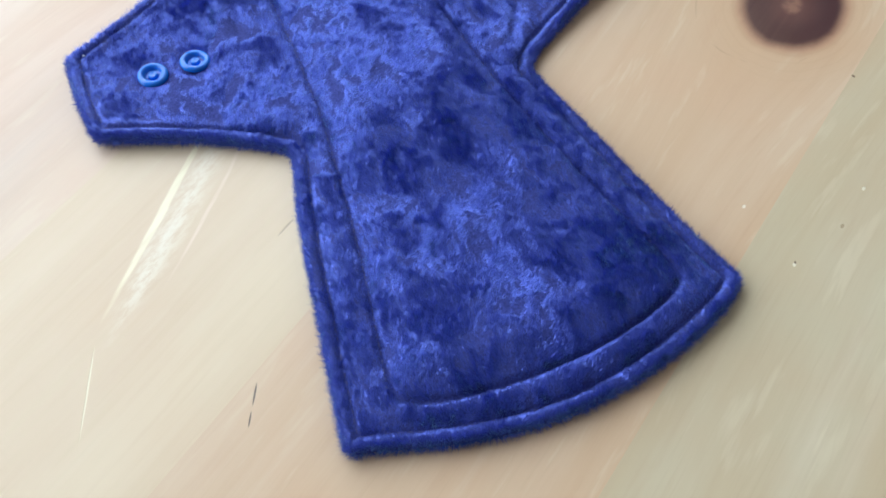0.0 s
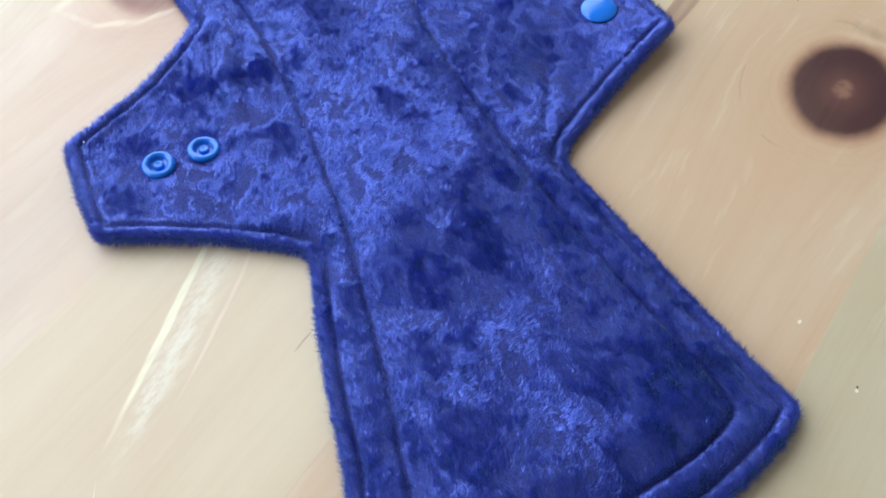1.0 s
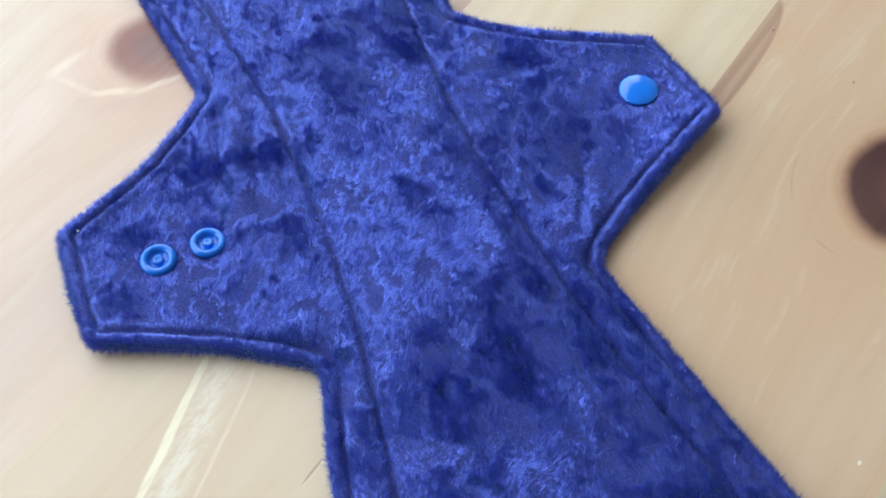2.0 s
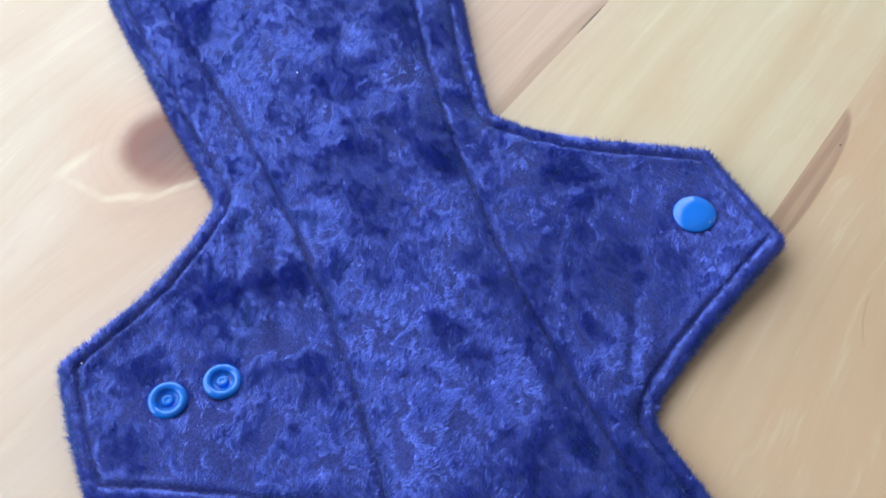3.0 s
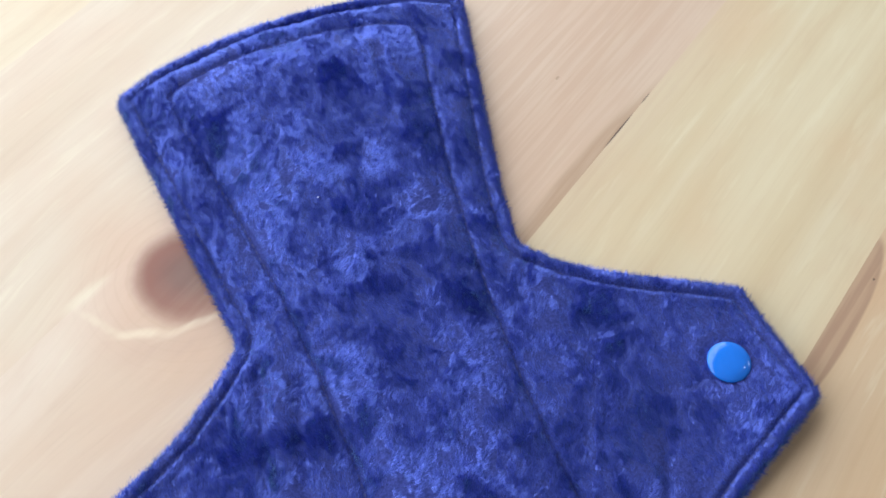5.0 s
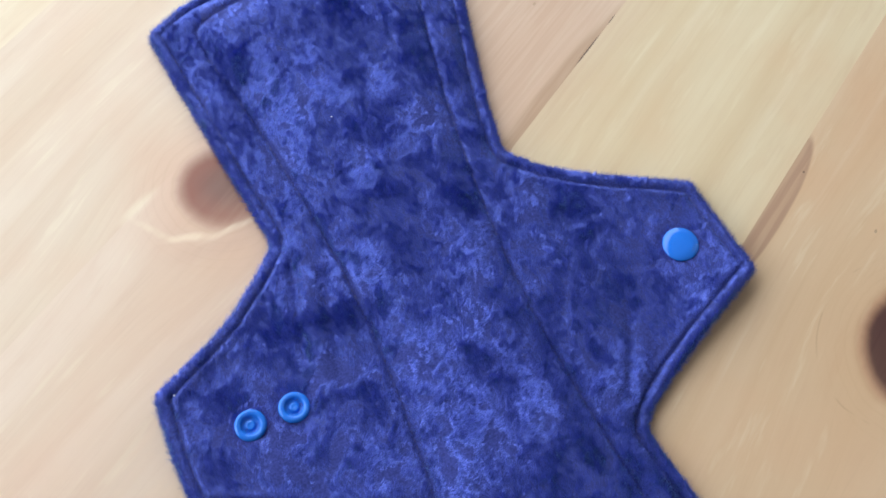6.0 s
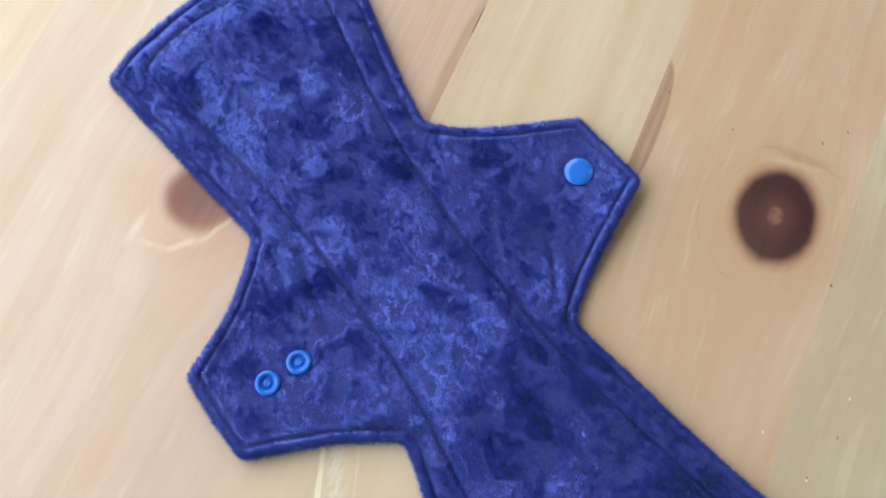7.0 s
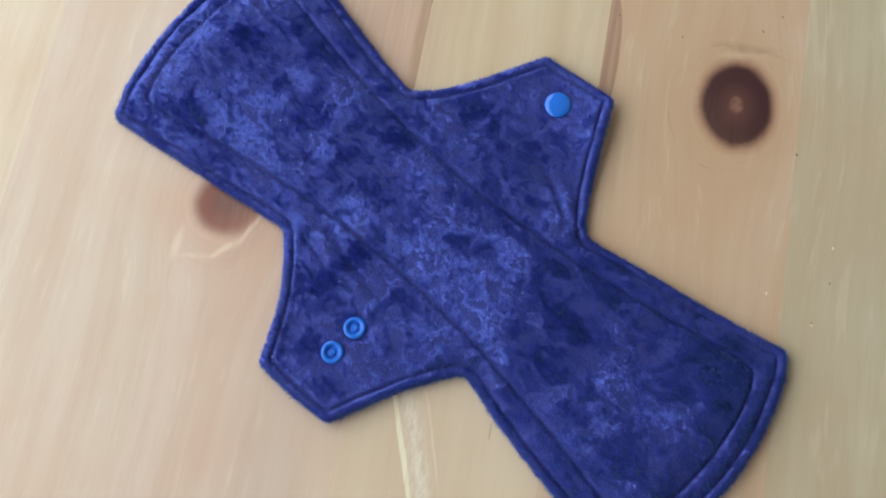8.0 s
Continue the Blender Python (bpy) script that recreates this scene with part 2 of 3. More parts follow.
def plain_material(name, c, rough, scale=30.0):
    n = Nodes(name)
    spots = n.noise(n.node("TexCoord").outputs["Object"], scale, 4, 0.6)
    dim = rgb(*(v * 0.9 for v in c))
    return n.set(Base_Color=n.mix(spots, dim, rgb(*c)), Roughness=rough, Normal=n.bump(spots, 0.1, 0.002))


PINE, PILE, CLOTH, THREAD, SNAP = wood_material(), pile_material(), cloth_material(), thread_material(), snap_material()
PLASTER = plain_material("painted_plaster", (0.36, 0.35, 0.33), 0.9)
BOARDS = plain_material("floor_boards", (0.36, 0.25, 0.16), 0.6)
LINT = plain_material("white_lint", (0.85, 0.85, 0.88), 0.9)


# ---- helpers for building ----
def part(name, bm, material, parent=None, label=""):
    me = bpy.data.meshes.new(name)
    bm.to_mesh(me)
    bm.free()
    me.materials.append(material)
    ob = new(name, me)
    ob.parent = parent
    return tagged(ob, label)


def box_bm(x0, x1, y0, y1, z0, z1, bevel=0.0):
    bm = bmesh.new()
    bmesh.ops.create_cube(bm, size=1.0, matrix=Matrix.Translation(((x0 + x1) / 2, (y0 + y1) / 2, (z0 + z1) / 2)) @ Matrix.Diagonal((x1 - x0, y1 - y0, z1 - z0, 1)))
    if bevel:
        bmesh.ops.bevel(bm, geom=bm.edges[:], offset=bevel, segments=2, affect="EDGES", profile=0.6)
    return bm


def add_box(bm, *sizes):
    other = bpy.data.meshes.new("piece")
    b = box_bm(*sizes)
    b.to_mesh(other)
    b.free()
    bm.from_mesh(other)
    bpy.data.meshes.remove(other)


# ---- the room, plain, round the table ----
X0, X1, Y0, Y1, Z0, Z1, TH = -2.0, 2.2, -1.9, 0.80, -0.75, 1.90, 0.12


def wall(name, pieces):
    bm = bmesh.new()
    for p in pieces:
        add_box(bm, *p)
    ob = part(name, bm, PLASTER)
    ob.matrix_world = ROOM
    return tagged(ob, "plain painted plaster wall of the room", "wall", kind="structure")


wall("wall_south", [(X0, X1, Y0 - TH, Y0, Z0, Z1)])
wall("wall_west", [(X0 - TH, X0, Y0 - TH, Y1 + TH, Z0, Z1)])
# large window beside the table
wall("wall_north", [(X0, -1.50, Y1, Y1 + TH, Z0, Z1), (2.10, X1, Y1, Y1 + TH, Z0, Z1), (-1.50, 2.10, Y1, Y1 + TH, Z0, 0.08), (-1.50, 2.10, Y1, Y1 + TH, 1.40, Z1)])
# small window past the table's end
wall("wall_east", [(X1, X1 + TH, Y0 - TH, -1.55, Z0, Z1), (X1, X1 + TH, -0.95, Y1 + TH, Z0, Z1), (X1, X1 + TH, -1.55, -0.95, Z0, 0.9), (X1, X1 + TH, -1.55, -0.95, 1.5, Z1)])
floor = part("floor", box_bm(X0 - TH, X1 + TH, Y0 - TH, Y1 + TH, Z0 - 0.1, Z0), BOARDS)
floor.matrix_world = ROOM
tagged(floor, "plain brown boarded floor of the room", "floor", kind="structure")
ceiling = part("ceiling", box_bm(X0 - TH, X1 + TH, Y0 - TH, Y1 + TH, Z1, Z1 + 0.1), PLASTER)
ceiling.matrix_world = ROOM
tagged(ceiling, "plain painted ceiling of the room", "ceiling", kind="structure")

# ---- the table ----
table = new("table")
table.matrix_world = ROOM @ pose(0.43, 0.10, 0) @ pose(0, 0, 0, 0, 0, 0.9) @ pose(-0.43, -0.10, 0)
tagged(table, "varnished knotty pine table top of edge-joined boards", "table")
JOINTS = (-0.365, -0.270, -0.170, -0.075, 0.0180, 0.1177, 0.2100, 0.3100, 0.4050, 0.4980, 0.5950, 0.6900)
TONES = ((0.66, 0.54, 0.35), (0.64, 0.53, 0.35), (0.60, 0.50, 0.33), (0.60, 0.518, 0.358), (0.665, 0.485, 0.328), (0.700, 0.575, 0.395),
         (0.70, 0.545, 0.430), (0.69, 0.555, 0.435), (0.72, 0.59, 0.43), (0.70, 0.58, 0.42), (0.72, 0.60, 0.43))
for n_board, (a, b) in enumerate(zip(JOINTS, JOINTS[1:])):
    plank = part("plank", box_bm(-0.55, 1.15, a, b, -0.028, 0.0), PINE, table)
    plank.color = (*TONES[n_board], 1.0)
for x in (-0.45, 1.05):
    for y in (-0.28, 0.60):
        leg = part("leg", box_bm(x - 0.035, x + 0.035, y - 0.035, y + 0.035, Z0, -0.0285, 0.004), PINE, table)
        leg.color = (0.66, 0.50, 0.30, 1.0)
for y in (-0.28, 0.60):
    rail = part("apron", box_bm(-0.41, 1.01, y - 0.011, y + 0.011, -0.12, -0.0285, 0.002), PINE, table)
    rail.color = (0.66, 0.50, 0.30, 1.0)
for x in (-0.45, 1.05):
    rail = part("apron", box_bm(x - 0.011, x + 0.011, -0.24, 0.56, -0.12, -0.0285, 0.002), PINE, table)
    rail.color = (0.66, 0.50, 0.30, 1.0)

# ---- the winged cloth pad ----
rng = np.random.default_rng(7)
MM = 0.001


def smooth(x, a, b):
    t = np.clip((x - a) / (b - a), 0, 1)
    return t * t * (3 - 2 * t)


class Field:
    """Smooth random values over the plane, between -1 and 1, at one scale in mm."""

    def __init__(self, size):
        self.size, self.grid = size, rng.uniform(-1, 1, (256, 256))

    def __call__(self, x, y):
        u, v = np.asarray(x) / self.size + 100.3, np.asarray(y) / self.size + 100.7
        i, j = np.floor(u).astype(int), np.floor(v).astype(int)
        fu, fv = u - i, v - j
        fu, fv = fu * fu * (3 - 2 * fu), fv * fv * (3 - 2 * fv)
        g = lambda a, b: self.grid[(i + a) % 256, (j + b) % 256]
        return (g(0, 0) * (1 - fu) + g(1, 0) * fu) * (1 - fv) + (g(0, 1) * (1 - fu) + g(1, 1) * fu) * fv


def rounded(points, radii, steps=6):
    """A closed outline with rounded corners."""
    out = []
    for k, p in enumerate(points):
        p, a, b, r = np.array(p, float), np.array(points[k - 1], float), np.array(points[(k + 1) % len(points)], float), radii[k]
        if r <= 0:
            out.append(p)
            continue
        ua, ub = (a - p) / np.linalg.norm(a - p), (b - p) / np.linalg.norm(b - p)
        s, e = p + ua * r, p + ub * r
        for t in np.linspace(0, 1, steps):
            out.append((1 - t) ** 2 * s + 2 * t * (1 - t) * p + t * t * e)
    return np.array(out)


def pad_outline():
    """Half by half: the flared ends, the notches and the snap wings, in mm; y runs along the pad."""
    pts, rad = [], []

    def go(x, y, r=0.0):
        pts.append((x, y)), rad.append(r)

    for x in np.linspace(-54, 54, 11):                # curved lower end
        go(x, -178.8 + 10.5 * ((x - 2) / 52) ** 2)
    go(64.8, -162.2, 5)
    go(61.2, -145.5), go(57.2, -126), go(51.8, -92)
    go(46.2, -57.5, 4)
    go(52, -52.2), go(63, -45.6), go(78, -37.8), go(93, -30.5)
    go(109, -23.0, 3)
    go(107.2, 19.0, 3)
    go(96, 25), go(82.4, 32.3), go(69.5, 39.6), go(58.5, 47.2)
    go(47.0, 58.5, 4)
    go(50.4, 80), go(55.2, 100), go(60.6, 122)
    go(71.2, 167.5, 5)
    for x in np.linspace(55, -50, 11):                # curved upper end
        go(x, 182.0 - 10.0 * ((x - 8) / 60) ** 2)
    go(-64.5, 164.5, 4)
    go(-58.9, 126), go(-54.7, 96), go(-50.9, 72)
    go(-48.6, 57.0, 4)
    go(-55, 50.0), go(-62, 44.0), go(-72, 35.8), go(-85, 28.2)
    go(-104.2, 18.6, 3)
    go(-104.5, -4)
    go(-102.2, -25.5, 3)
    go(-86.8, -32.4), go(-68, -41), go(-53, -50.4)
    go(-43.2, -57.5, 4)
    go(-49.3, -79.5), go(-53.2, -99), go(-58.6, -128)
    go(-65.0, -164.0, 5)
    line = rounded(pts, rad)
    # the cloth ends a pile's length inside the furry edge
    along = np.roll(line, -1, 0) - np.roll(line, 1, 0)
    along /= np.linalg.norm(along, axis=1)[:, None]
    return line + 1.0 * np.stack([-along[:, 1], along[:, 0]], 1)


OUTLINE = pad_outline()


def outline_distance(x, y):
    """Distance in mm to the outline, positive inside, and the nearest point on it."""
    p = np.stack([x, y], -1)
    best, near = np.full(len(p), 1e9), np.zeros_like(p)
    inside = np.zeros(len(p), bool)
    for a, b in zip(OUTLINE, np.roll(OUTLINE, -1, 0)):
        ab = b - a
        t = np.clip(((p - a) @ ab) / (ab @ ab), 0, 1)
        q = a + t[:, None] * ab
        d = np.hypot(*(p - q).T)
        less = d < best
        best[less], near[less] = d[less], q[less]
        cross = (a[1] > p[:, 1]) != (b[1] > p[:, 1])
        if a[1] != b[1]:
            inside ^= cross & (p[:, 0] < a[0] + (p[:, 1] - a[1]) / (b[1] - a[1]) * ab[0])
    return np.where(inside, best, -best), near


def core_half(y):
    """Half the width of the absorbent core in mm."""
    return 27.3 + 20.0 * (np.abs(y) / 152) ** 1.8


def core_distance(x, y):
    """Distance in mm to the seam round the absorbent core, positive inside."""
    x = x - 0.6
    end = np.where(y < 0, 164.5, 167.0) - 7.0 * (x / 46) ** 2
    side, tip = core_half(y) - np.abs(x), end - np.abs(y)
    # rounded where the rows meet
    return np.minimum(side, tip) - 3.0 * np.exp(-np.clip(np.abs(side - tip) / 8.0, 0, 6)) * (np.maximum(side, tip) < 30)


swell, ripple, pucker = Field(34), Field(13), Field(5.0)


RIM = 1.9
SNAPS = ((-76.2, -3.7), (-60.8, -3.8), (88.7, -2.8))      # two sockets and the cap


def lift(x, y):
    """How far the cloth stands off the table in mm: the lower edges of the wings curl up."""
    return 3.6 * smooth(x, 62, 104) * smooth(y, 14, -26) + 1.6 * smooth(-x, 52, 84) * smooth(y, 0, -34)


def pad_height(x, y, d):
    """Height of the cloth's upper face in mm."""
    core = core_distance(x, y)
    e = np.clip(d / 2.1, 0, 1)
    roll = np.sqrt(np.clip(1 - (1 - e) ** 2, 0, 1))
    z = RIM + 2.3 * roll + lift(x, y)
    body = smooth(np.abs(x), 62, 44)
    z = z + (-0.7 + 2.4 * body) * smooth(d, 4.4, 9.5)
    for sx, sy in SNAPS:
        z = z - 1.1 * np.exp(-((np.hypot(x - sx, y - sy) / 7.5) ** 4))
    z = z + 2.6 * smooth(core, -1, 13)
    z = z - (1.3 + 0.6 * ripple(y, x)) * np.exp(-(((d - 4.4 - 0.35 * ripple(x, y)) / 0.9) ** 2)) * smooth(d, 0.8, 2.6)
    z = z - (1.6 + 0.5 * ripple(y + 60, x)) * np.exp(-((core / 1.1) ** 2)) * smooth(d, 5.5, 8) * (1 - 0.55 * smooth(y, 150, 162))
    inner = smooth(d, 2, 7)
    z = z + inner * (0.55 * swell(x, y) + 0.32 * ripple(x + 40, y)) + 0.18 * pucker(x, y) * smooth(d, 0.4, 2.5)
    # a drawn fold from the upper notch into the wing with the sockets, and a slack one in the other wing
    for ax_, ay_, bx_, by_, depth in ((-44, 46, -53, 4, 1.7), (-35, 36, -45, -10, 1.1), (44, -46, 62, -16, 1.3), (52, 40, 58, 12, 0.7), (30, 150, 26, 120, 0.8)):
        ab = np.array([bx_ - ax_, by_ - ay_], float)
        t = np.clip(((x - ax_) * ab[0] + (y - ay_) * ab[1]) / (ab @ ab), 0, 1)
        r = np.hypot(x - ax_ - t * ab[0], y - ay_ - t * ab[1])
        z = z - inner * depth * np.exp(-((r / 2.2) ** 2)) * (1 - 0.7 * t) + inner * 0.5 * depth * np.exp(-(((r - 5) / 3) ** 2)) * (1 - t)
    return z


STEP = 0.8
gx, gy = np.arange(-112, 116, STEP), np.arange(-186, 188, STEP)
GX, GY = np.meshgrid(gx, gy, indexing="ij")
flat_d, flat_near = outline_distance(GX.ravel(), GY.ravel())
GD = flat_d.reshape(GX.shape)
GZ = pad_height(GX.ravel(), GY.ravel(), np.maximum(flat_d, 0)).reshape(GX.shape)
NX, NY = np.gradient(GZ, STEP)


def lookup(grid, x, y):
    u, v = (x - gx[0]) / STEP, (y - gy[0]) / STEP
    i, j = np.clip(u.astype(int), 0, len(gx) - 2), np.clip(v.astype(int), 0, len(gy) - 2)
    fu, fv = u - i, v - j
    return (grid[i, j] * (1 - fu) + grid[i + 1, j] * fu) * (1 - fv) + (grid[i, j + 1] * (1 - fu) + grid[i + 1, j + 1] * fu) * fv


def mesh_object(name, verts, faces, material, parent, label="", sharp=False):
    """A mesh from arrays: verts n x 3 in metres, faces m x 3 or m x 4."""
    me = bpy.data.meshes.new(name)
    k = faces.shape[1]
    me.vertices.add(len(verts))
    me.vertices.foreach_set("co", np.ascontiguousarray(verts, np.float32).ravel())
    me.loops.add(faces.size)
    me.loops.foreach_set("vertex_index", np.ascontiguousarray(faces, np.int32).ravel())
    me.polygons.add(len(faces))
    me.polygons.foreach_set("loop_start", np.arange(0, faces.size, k, dtype=np.int32))
    me.update(calc_edges=True)
    me.polygons.foreach_set("use_smooth", np.full(len(faces), not sharp))
    me.materials.append(material)
    me.validate()
    ob = new(name, me)
    ob.parent = parent
    return tagged(ob, label)


pad = new("cloth_pad")
pad.matrix_world = pose(0.0505, 0.3864, 0.0003, 0, 0, 23.77)
tagged(pad, "quilted blue crushed velvet winged pad lying open on the table", "cloth pad")


def cloth_shell():
    """Upper and lower face of the pad, closed at the rim."""
    ins = GD > 0
    cells = ins[:-1, :-1] | ins[1:, :-1] | ins[:-1, 1:] | ins[1:, 1:]
    use = np.zeros_like(ins)
    for a in (slice(None, -1), slice(1, None)):
        for b in (slice(None, -1), slice(1, None)):
            use[a, b] |= cells
    index = np.full(ins.shape, -1)
    index[use] = np.arange(use.sum())
    near = flat_near.reshape(*ins.shape, 2)
    px, py = np.where(ins, GX, near[..., 0])[use], np.where(ins, GY, near[..., 1])[use]
    d = np.maximum(GD, 0)[use]
    top = pad_height(px, py, d)
    roll = np.sqrt(np.clip(1 - (1 - np.clip(d / 2.2, 0, 1)) ** 2, 0, 1))
    low = RIM - RIM * roll + lift(px, py)
    n = use.sum()
    v = np.concatenate([np.stack([px, py, top], 1), np.stack([px, py, low], 1)]) * MM
    i, j = np.nonzero(cells)
    q = np.stack([index[i, j], index[i + 1, j], index[i + 1, j + 1], index[i, j + 1]], 1)
    return mesh_object("cloth", v, np.concatenate([q, q[:, ::-1] + n]), CLOTH, pad, "blue velvet ground cloth with sewn channels")


cloth_shell()

class Cloudy:
    """Soft clouds at several scales, each turned against the last; sizes in mm with their weights."""

    def __init__(self, *octaves):
        self.octaves = [(Field(size), weight, 0.7 + 1.1 * k) for k, (size, weight) in enumerate(octaves)]

    def __call__(self, x, y):
        return sum(w * f(x * math.cos(a) - y * math.sin(a), x * math.sin(a) + y * math.cos(a)) for f, w, a in self.octaves)


twirl, swirl = Field(38), Cloudy((17, 0.36), (7.5, 0.52), (3.2, 0.56), (1.7, 0.36))
clouds = Cloudy((26, 0.15), (13, 0.24), (7, 0.40), (3.8, 0.46), (2.1, 0.40))
drift, tuft = Cloudy((16, 3.4), (6, 2.6), (2.5, 1.4)), Cloudy((1.3, 0.6), (0.7, 0.5))


# strokes left by handling, x, y and reach in mm: laid flat and bright, or ruffled up and dark
FLAT = ((23, 80, 9), (16, 105, 6), (-4, 130, 6), (-23, 103, 8), (-8, 105, 6), (18, 26, 9), (-35, 115, 5), (41, 148, 7),
        (9, -1, 7), (-8, 68, 4), (82, -23, 7), (-19, 34, 8), (-47, 5, 9), (-13, -4, 8), (14, -37, 9), (-8, -38, 10),
        (-24, -46, 6), (44, -36, 8), (-41, 35, 6), (-1, 165, 8), (-34, 85, 6), (-36, -37, 5), (-28, -65, 6), (18, -97, 7),
        (0, -67, 5), (-3, -112, 9), (-34, -123, 5), (4, -147, 9), (-20, -120, 7), (-22, -98, 6), (-35, -149, 7), (29, -107, 6))
RUFFLED = ((-4, 91, 6), (5, 114, 5), (-1, 55, 9), (59, 27, 7), (54, 10, 7), (-41, 20, 6), (10, 145, 6), (-38, 138, 7),
           (64, -2, 5), (-18, 62, 6), (23, 43, 6), (20, -56, 8), (-11, -61, 8), (34, -76, 9), (-39, -13, 5), (-20, 20, 5),
           (13, -67, 8), (-12, -85, 8), (0, -11, 7), (-56, 24, 6), (14, -132, 8), (-79, 9, 6), (7, -82, 8), (30, -145, 10),
           (59, -113, 7), (43, -140, 8), (-30, -136, 6), (-13, -107, 5))


def pile(count, rim):
    """Short pile, brushed along the pad and crushed into patches."""
    x, y = rng.uniform(-108, 112, count), rng.uniform(-180, 180, count)
    d = lookup(GD, x, y)
    keep = d > 0.25
    x, y, d = x[keep], y[keep], d[keep]
    # fewer over the seams
    core = core_distance(x, y)
    seam = np.maximum(np.exp(-(((d - 4.4) / 0.8) ** 2)), np.exp(-((core / 0.8) ** 2)) * (d > 6))
    keep = rng.uniform(0, 1, len(x)) > 0.55 * seam
    x, y, d = x[keep], y[keep], d[keep]
    nrm = np.stack([-lookup(NX, x, y), -lookup(NY, x, y), np.ones(len(x))], 1)
    root = np.stack([x, y, lookup(GZ, x, y) - 0.1], 1)
    # the rim: roots round the edge, standing outwards
    seg = np.roll(OUTLINE, -1, 0) - OUTLINE
    lens = np.hypot(*seg.T)
    pick = rng.choice(len(seg), rim, p=lens / lens.sum())
    t = rng.uniform(0, 1, rim)[:, None]
    edge = OUTLINE[pick] + t * seg[pick]
    out = np.stack([seg[pick][:, 1], -seg[pick][:, 0]], 1) / lens[pick][:, None]
    a = rng.uniform(-1.1, 1.2, rim)
    rim_root = np.concatenate([edge - out * (2.2 * (1 - np.cos(a)))[:, None], (RIM + lift(*edge.T) + 2.0 * np.sin(a))[:, None]], 1)
    rim_nrm = np.concatenate([out * np.cos(a)[:, None], np.sin(a)[:, None]], 1)
    root, nrm = np.concatenate([root, rim_root]), np.concatenate([nrm, rim_nrm])
    d = np.concatenate([d, np.zeros(rim)])
    nrm /= np.linalg.norm(nrm, axis=1)[:, None]
    x, y = root[:, 0], root[:, 1]
    n = len(x)
    # way of the nap: along the pad, turned a little from patch to patch
    wx, wy = x + drift(x, y), y + drift(y + 300, x)
    brushed = 1.35 * clouds(wx, wy * 0.8) + 0.66 * tuft(x, y * 0.5) + rng.normal(0, 0.20, n)
    # stands up a little towards the lower end, which darkens it
    brushed += 0.08 * smooth(y, -50, -120) * smooth(x, -50, 20)
    # leaned flatter across the waist to brighten it
    waist = smooth(np.abs(y), 85, 30)
    brushed -= 0.20 * waist
    gleam = 0.06 + 0.14 * waist + 0.80 * swirl(wx, wy * 0.8) + rng.normal(0, 0.14, n)
    for strokes, up, across in ((FLAT, -0.36, 1.20), (RUFFLED, 0.85, -0.35)):
        mark = np.zeros(n)
        for sx, sy, reach in strokes:
            mark = np.maximum(mark, np.exp(-(((wx - sx) / reach) ** 2) - ((wy - sy) / (1.15 * reach)) ** 2))
        brushed += up * mark
        gleam += across * mark * (1 - 0.45 * smooth(y, -80, -110))
    # the pile leans away along the pad; where it is stroked flat it is also pushed across and catches the window
    turn = np.radians(83 + 18 * twirl(x, y) - 72 * np.clip(gleam, -0.5, 1.1) + 24 * tuft(y * 0.5 + 200, x) + rng.normal(0, 10, n))
    way = np.stack([np.cos(turn), np.sin(turn), np.zeros(n)], 1)
    way -= nrm * (way * nrm).sum(1)[:, None]
    way /= np.linalg.norm(way, axis=1)[:, None] + 1e-9
    rise = np.radians(np.clip(27 + 36 * brushed + rng.normal(0, 7, n), 3, 105))
    # round the rim the pile stands out from the edge
    outer = np.arange(n) >= n - rim
    rise = np.where(outer, np.radians(rng.uniform(22, 80, n)), rise)
    aim = way * np.cos(rise)[:, None] + nrm * np.sin(rise)[:, None]
    side = np.cross(aim, nrm)
    side /= np.linalg.norm(side, axis=1)[:, None] + 1e-9
    face = np.cross(side, aim)
    spin = rng.normal(0, 0.26, n)
    side = side * np.cos(spin)[:, None] + face * np.sin(spin)[:, None]
    core = core_distance(x, y)
    seam = np.maximum(np.exp(-(((d - 4.4) / 1.7) ** 2)), np.exp(-((core / 1.7) ** 2)) * (d > 6))
    length = rng.uniform(1.1, 2.0, n) * np.where(outer, np.where(rng.uniform(0, 1, n) < 0.35, 1.75, 1.2), np.where(d < 2.5, 0.85, 1.0)) * (1 - 0.42 * seam)
    width = rng.uniform(0.16, 0.26, n)
    droop = nrm * (0.12 * length)[:, None]
    tip = root + aim * length[:, None] - droop
    v = np.empty((n, 3, 3))
    v[:, 0], v[:, 1], v[:, 2] = root - side * width[:, None] / 2, root + side * width[:, None] / 2, tip
    v[:, :, 2] = np.maximum(v[:, :, 2], 0.05)
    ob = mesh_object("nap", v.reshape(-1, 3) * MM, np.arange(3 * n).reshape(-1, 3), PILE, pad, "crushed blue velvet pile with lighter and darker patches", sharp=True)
    return tagged(ob, kind="stuff")


pile(2200000, 60000)


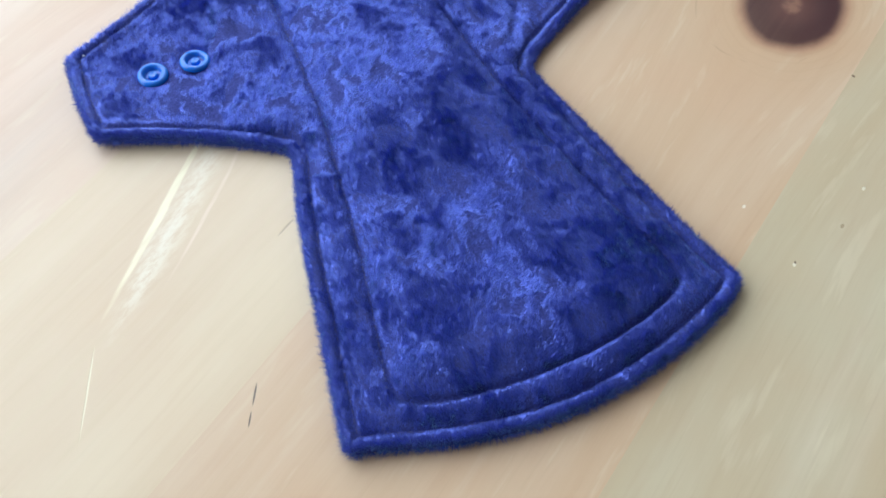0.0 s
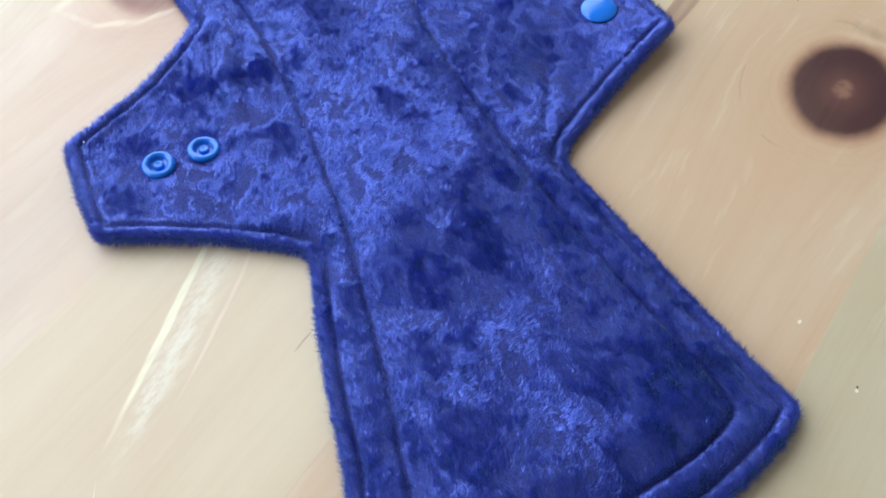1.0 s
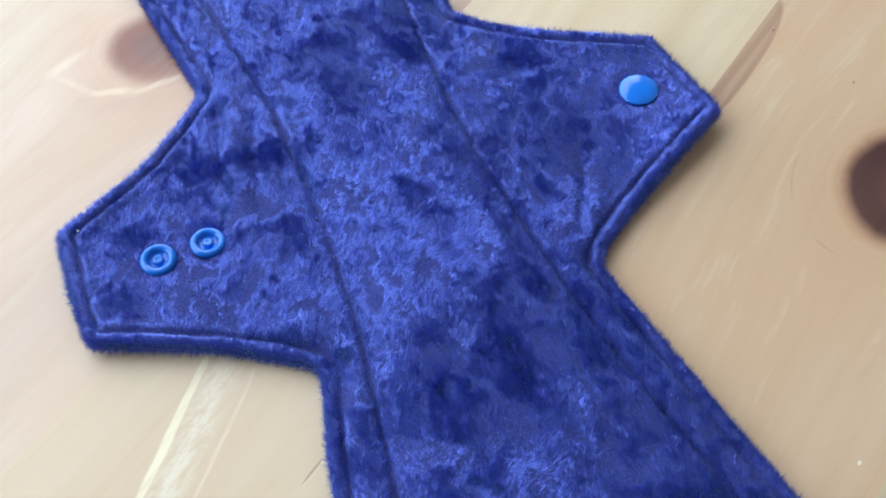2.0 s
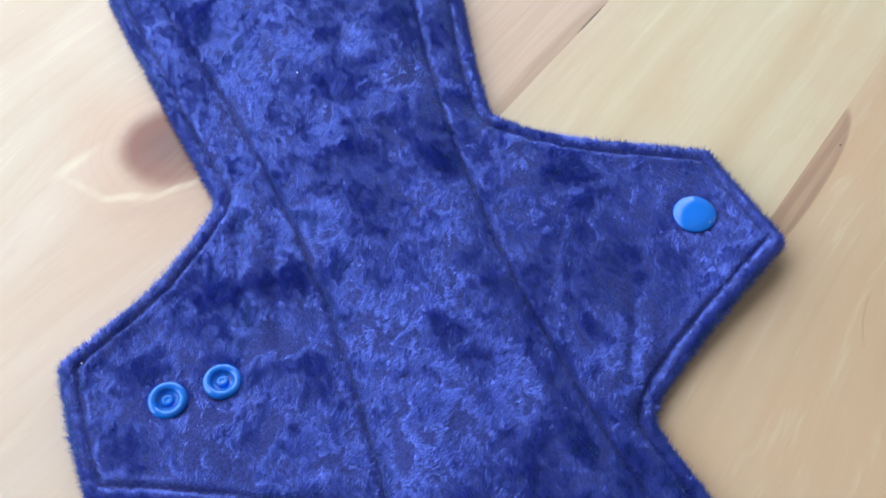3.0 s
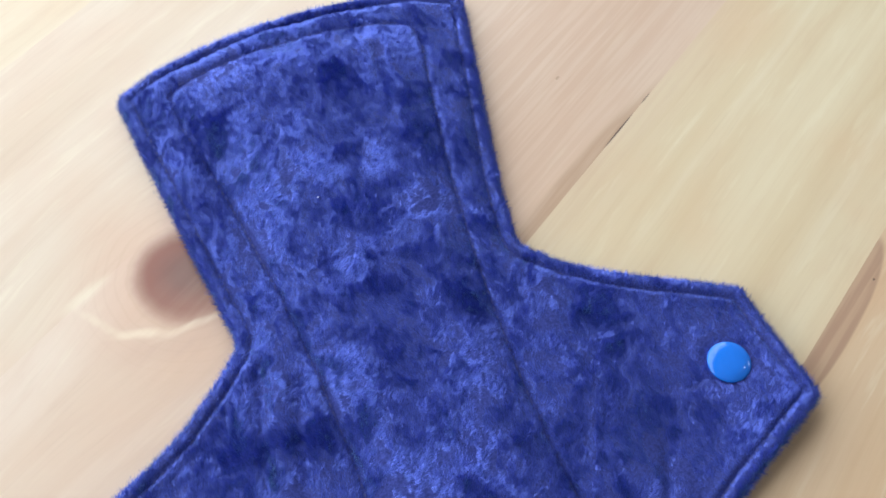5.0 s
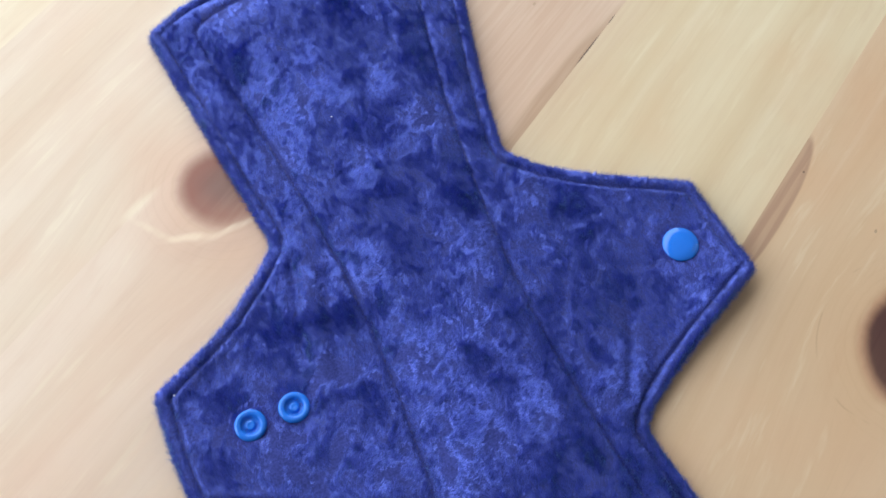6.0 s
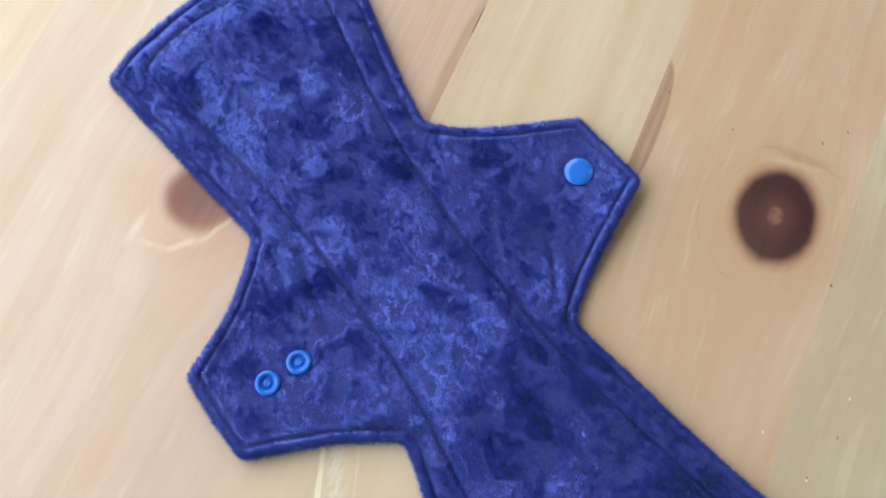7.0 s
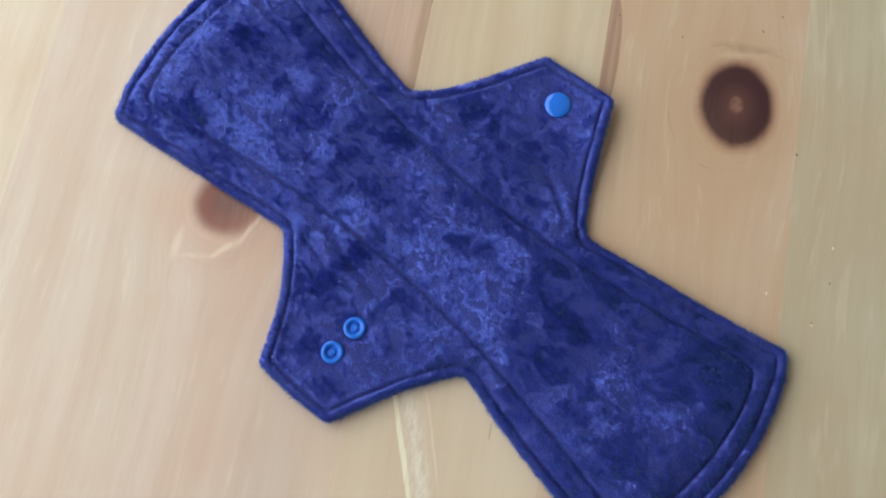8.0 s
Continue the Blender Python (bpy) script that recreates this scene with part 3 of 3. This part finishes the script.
def stitches():
    """Two rows of machine stitches, sunk in their channels."""
    verts, faces = [], []

    def run(points, gap=2.9):
        points = np.array(points)
        seg = np.hypot(*np.diff(points, axis=0).T)
        far = np.concatenate([[0], np.cumsum(seg)])
        at = np.arange(0, far[-1] - gap, gap)
        for s in at:
            a = np.array([np.interp(s + 0.25, far, points[:, k]) for k in (0, 1)])
            b = np.array([np.interp(s + gap - 0.25, far, points[:, k]) for k in (0, 1)])
            w = b - a
            side = np.array([-w[1], w[0]]) / (np.hypot(*w) + 1e-9) * 0.19
            za, zb = lookup(GZ, *a[:, None])[0], lookup(GZ, *b[:, None])[0]
            zm = (za + zb) / 2
            base = len(verts)
            for p, z in ((a, za - 0.25), ((a * 2 + b) / 3, zm + 0.1), ((a + b * 2) / 3, zm + 0.1), (b, zb - 0.25)):
                verts.extend([(*(p - side), z), (*p, z + 0.2), (*(p + side), z)])
            for k in range(3):
                o = base + 3 * k
                faces.extend([(o, o + 3, o + 4, o + 1), (o + 1, o + 4, o + 5, o + 2)])

    # the row that follows the edge
    p, out = OUTLINE, []
    dense = np.concatenate([a + np.linspace(0, 1, max(2, int(np.hypot(*(b - a)) / 1.5)), endpoint=False)[:, None] * (b - a) for a, b in zip(p, np.roll(p, -1, 0))])
    for _ in range(30):
        dd = lookup(GD, *dense.T)
        g = np.stack([lookup(DX, *dense.T), lookup(DY, *dense.T)], 1)
        g /= np.linalg.norm(g, axis=1)[:, None] + 1e-9
        dense = dense + g * np.clip(4.4 - dd, -0.5, 0.5)[:, None]
        dense = 0.5 * dense + 0.25 * (np.roll(dense, 1, 0) + np.roll(dense, -1, 0))
    run(dense)
    # the row round the core
    y = np.linspace(-152, 154, 200)
    half = core_half(y)
    run(np.stack([half + 0.6, y], 1)), run(np.stack([0.6 - half, y], 1))
    x = np.linspace(-42, 42, 60)
    run(np.stack([x + 0.6, -164.5 + 7 * (x / 46) ** 2], 1))
    run(np.stack([x + 0.6, 167 - 7 * (x / 46) ** 2], 1))
    mesh_object("stitching", np.array(verts) * MM, np.array(faces), THREAD, pad, "dark blue machine stitching sunk in the seams")


DX, DY = np.gradient(GD, STEP)
stitches()


def lathe(profile, steps=40):
    """A turned form from (radius, height) pairs in mm."""
    bm = bmesh.new()
    rings = []
    for r, z in profile:
        if r < 1e-6:
            rings.append([bm.verts.new((0, 0, z * MM))])
        else:
            rings.append([bm.verts.new((r * MM * math.cos(2 * math.pi * k / steps), r * MM * math.sin(2 * math.pi * k / steps), z * MM)) for k in range(steps)])
    for a, b in zip(rings, rings[1:]):
        for k in range(steps):
            m = (k + 1) % steps
            if len(a) == 1:
                bm.faces.new((a[0], b[k], b[m]))
            elif len(b) == 1:
                bm.faces.new((a[k], b[0], a[m]))
            else:
                bm.faces.new((a[k], b[k], b[m], a[m]))
    bmesh.ops.recalc_face_normals(bm, faces=bm.faces[:])
    for f in bm.faces:
        f.smooth = True
    return bm


def ground(x, y):
    return float(lookup(GZ, np.array([x]), np.array([y]))[0])


def socket(x, y, tx, ty):
    z = ground(x, y) + 0.4
    ring = part("snap_socket", lathe([(3.0, 0.1), (5.0, 0.0), (5.35, 0.35), (5.45, 0.9), (5.3, 1.5), (4.9, 1.9), (4.4, 2.05), (3.8, 2.0), (3.35, 1.75), (3.15, 1.3), (3.05, 0.55), (2.2, 0.45), (0, 0.45)]),
                SNAP, pad, "blue plastic ring socket snap")
    ring.matrix_local = pose(x * MM, y * MM, z * MM, tx, ty, 0)
    pin = part("pin", lathe([(1.75, 0.4), (1.7, 1.0), (1.5, 1.35), (1.1, 1.5), (0.6, 1.4), (0, 1.2)], 24), SNAP, ring)
    return ring


socket(*SNAPS[0], 3, 3)
socket(*SNAPS[1], -2, 6)
cap = part("snap_cap", lathe([(5.46, -0.6), (6.30, 0.1), (6.25, 0.4), (6.62, 0.75), (6.51, 1.02), (6.20, 1.28), (5.67, 1.52), (4.94, 1.80), (4.20, 1.98), (3.36, 2.10), (2.31, 2.18), (1.16, 2.215), (0, 2.22)], 56),
           SNAP, pad, "glossy blue domed plastic snap cap")
cap.matrix_local = pose(SNAPS[2][0] * MM, SNAPS[2][1] * MM, (ground(*SNAPS[2]) + 0.5) * MM, 0, -2, 0)


def lint(x, y, size):
    """A fleck of white fluff caught in the pile."""
    bm = bmesh.new()
    bmesh.ops.create_icosphere(bm, subdivisions=2, radius=size * MM)
    for v in bm.verts:
        v.co *= 1 + 0.35 * noise.noise(v.co * 4000)
        v.co.z *= 0.5
    ob = part("lint", bm, LINT)
    ob.matrix_world = pad.matrix_world @ pose(x * MM, y * MM, (ground(x, y) + 1.1) * MM)
    return tagged(ob, "tiny white fleck of lint caught in the blue velvet", "lint", group="lint flecks on the pad")


lint(-96.5, 16.0, 0.28)
lint(-9.5, 95.0, 0.25)
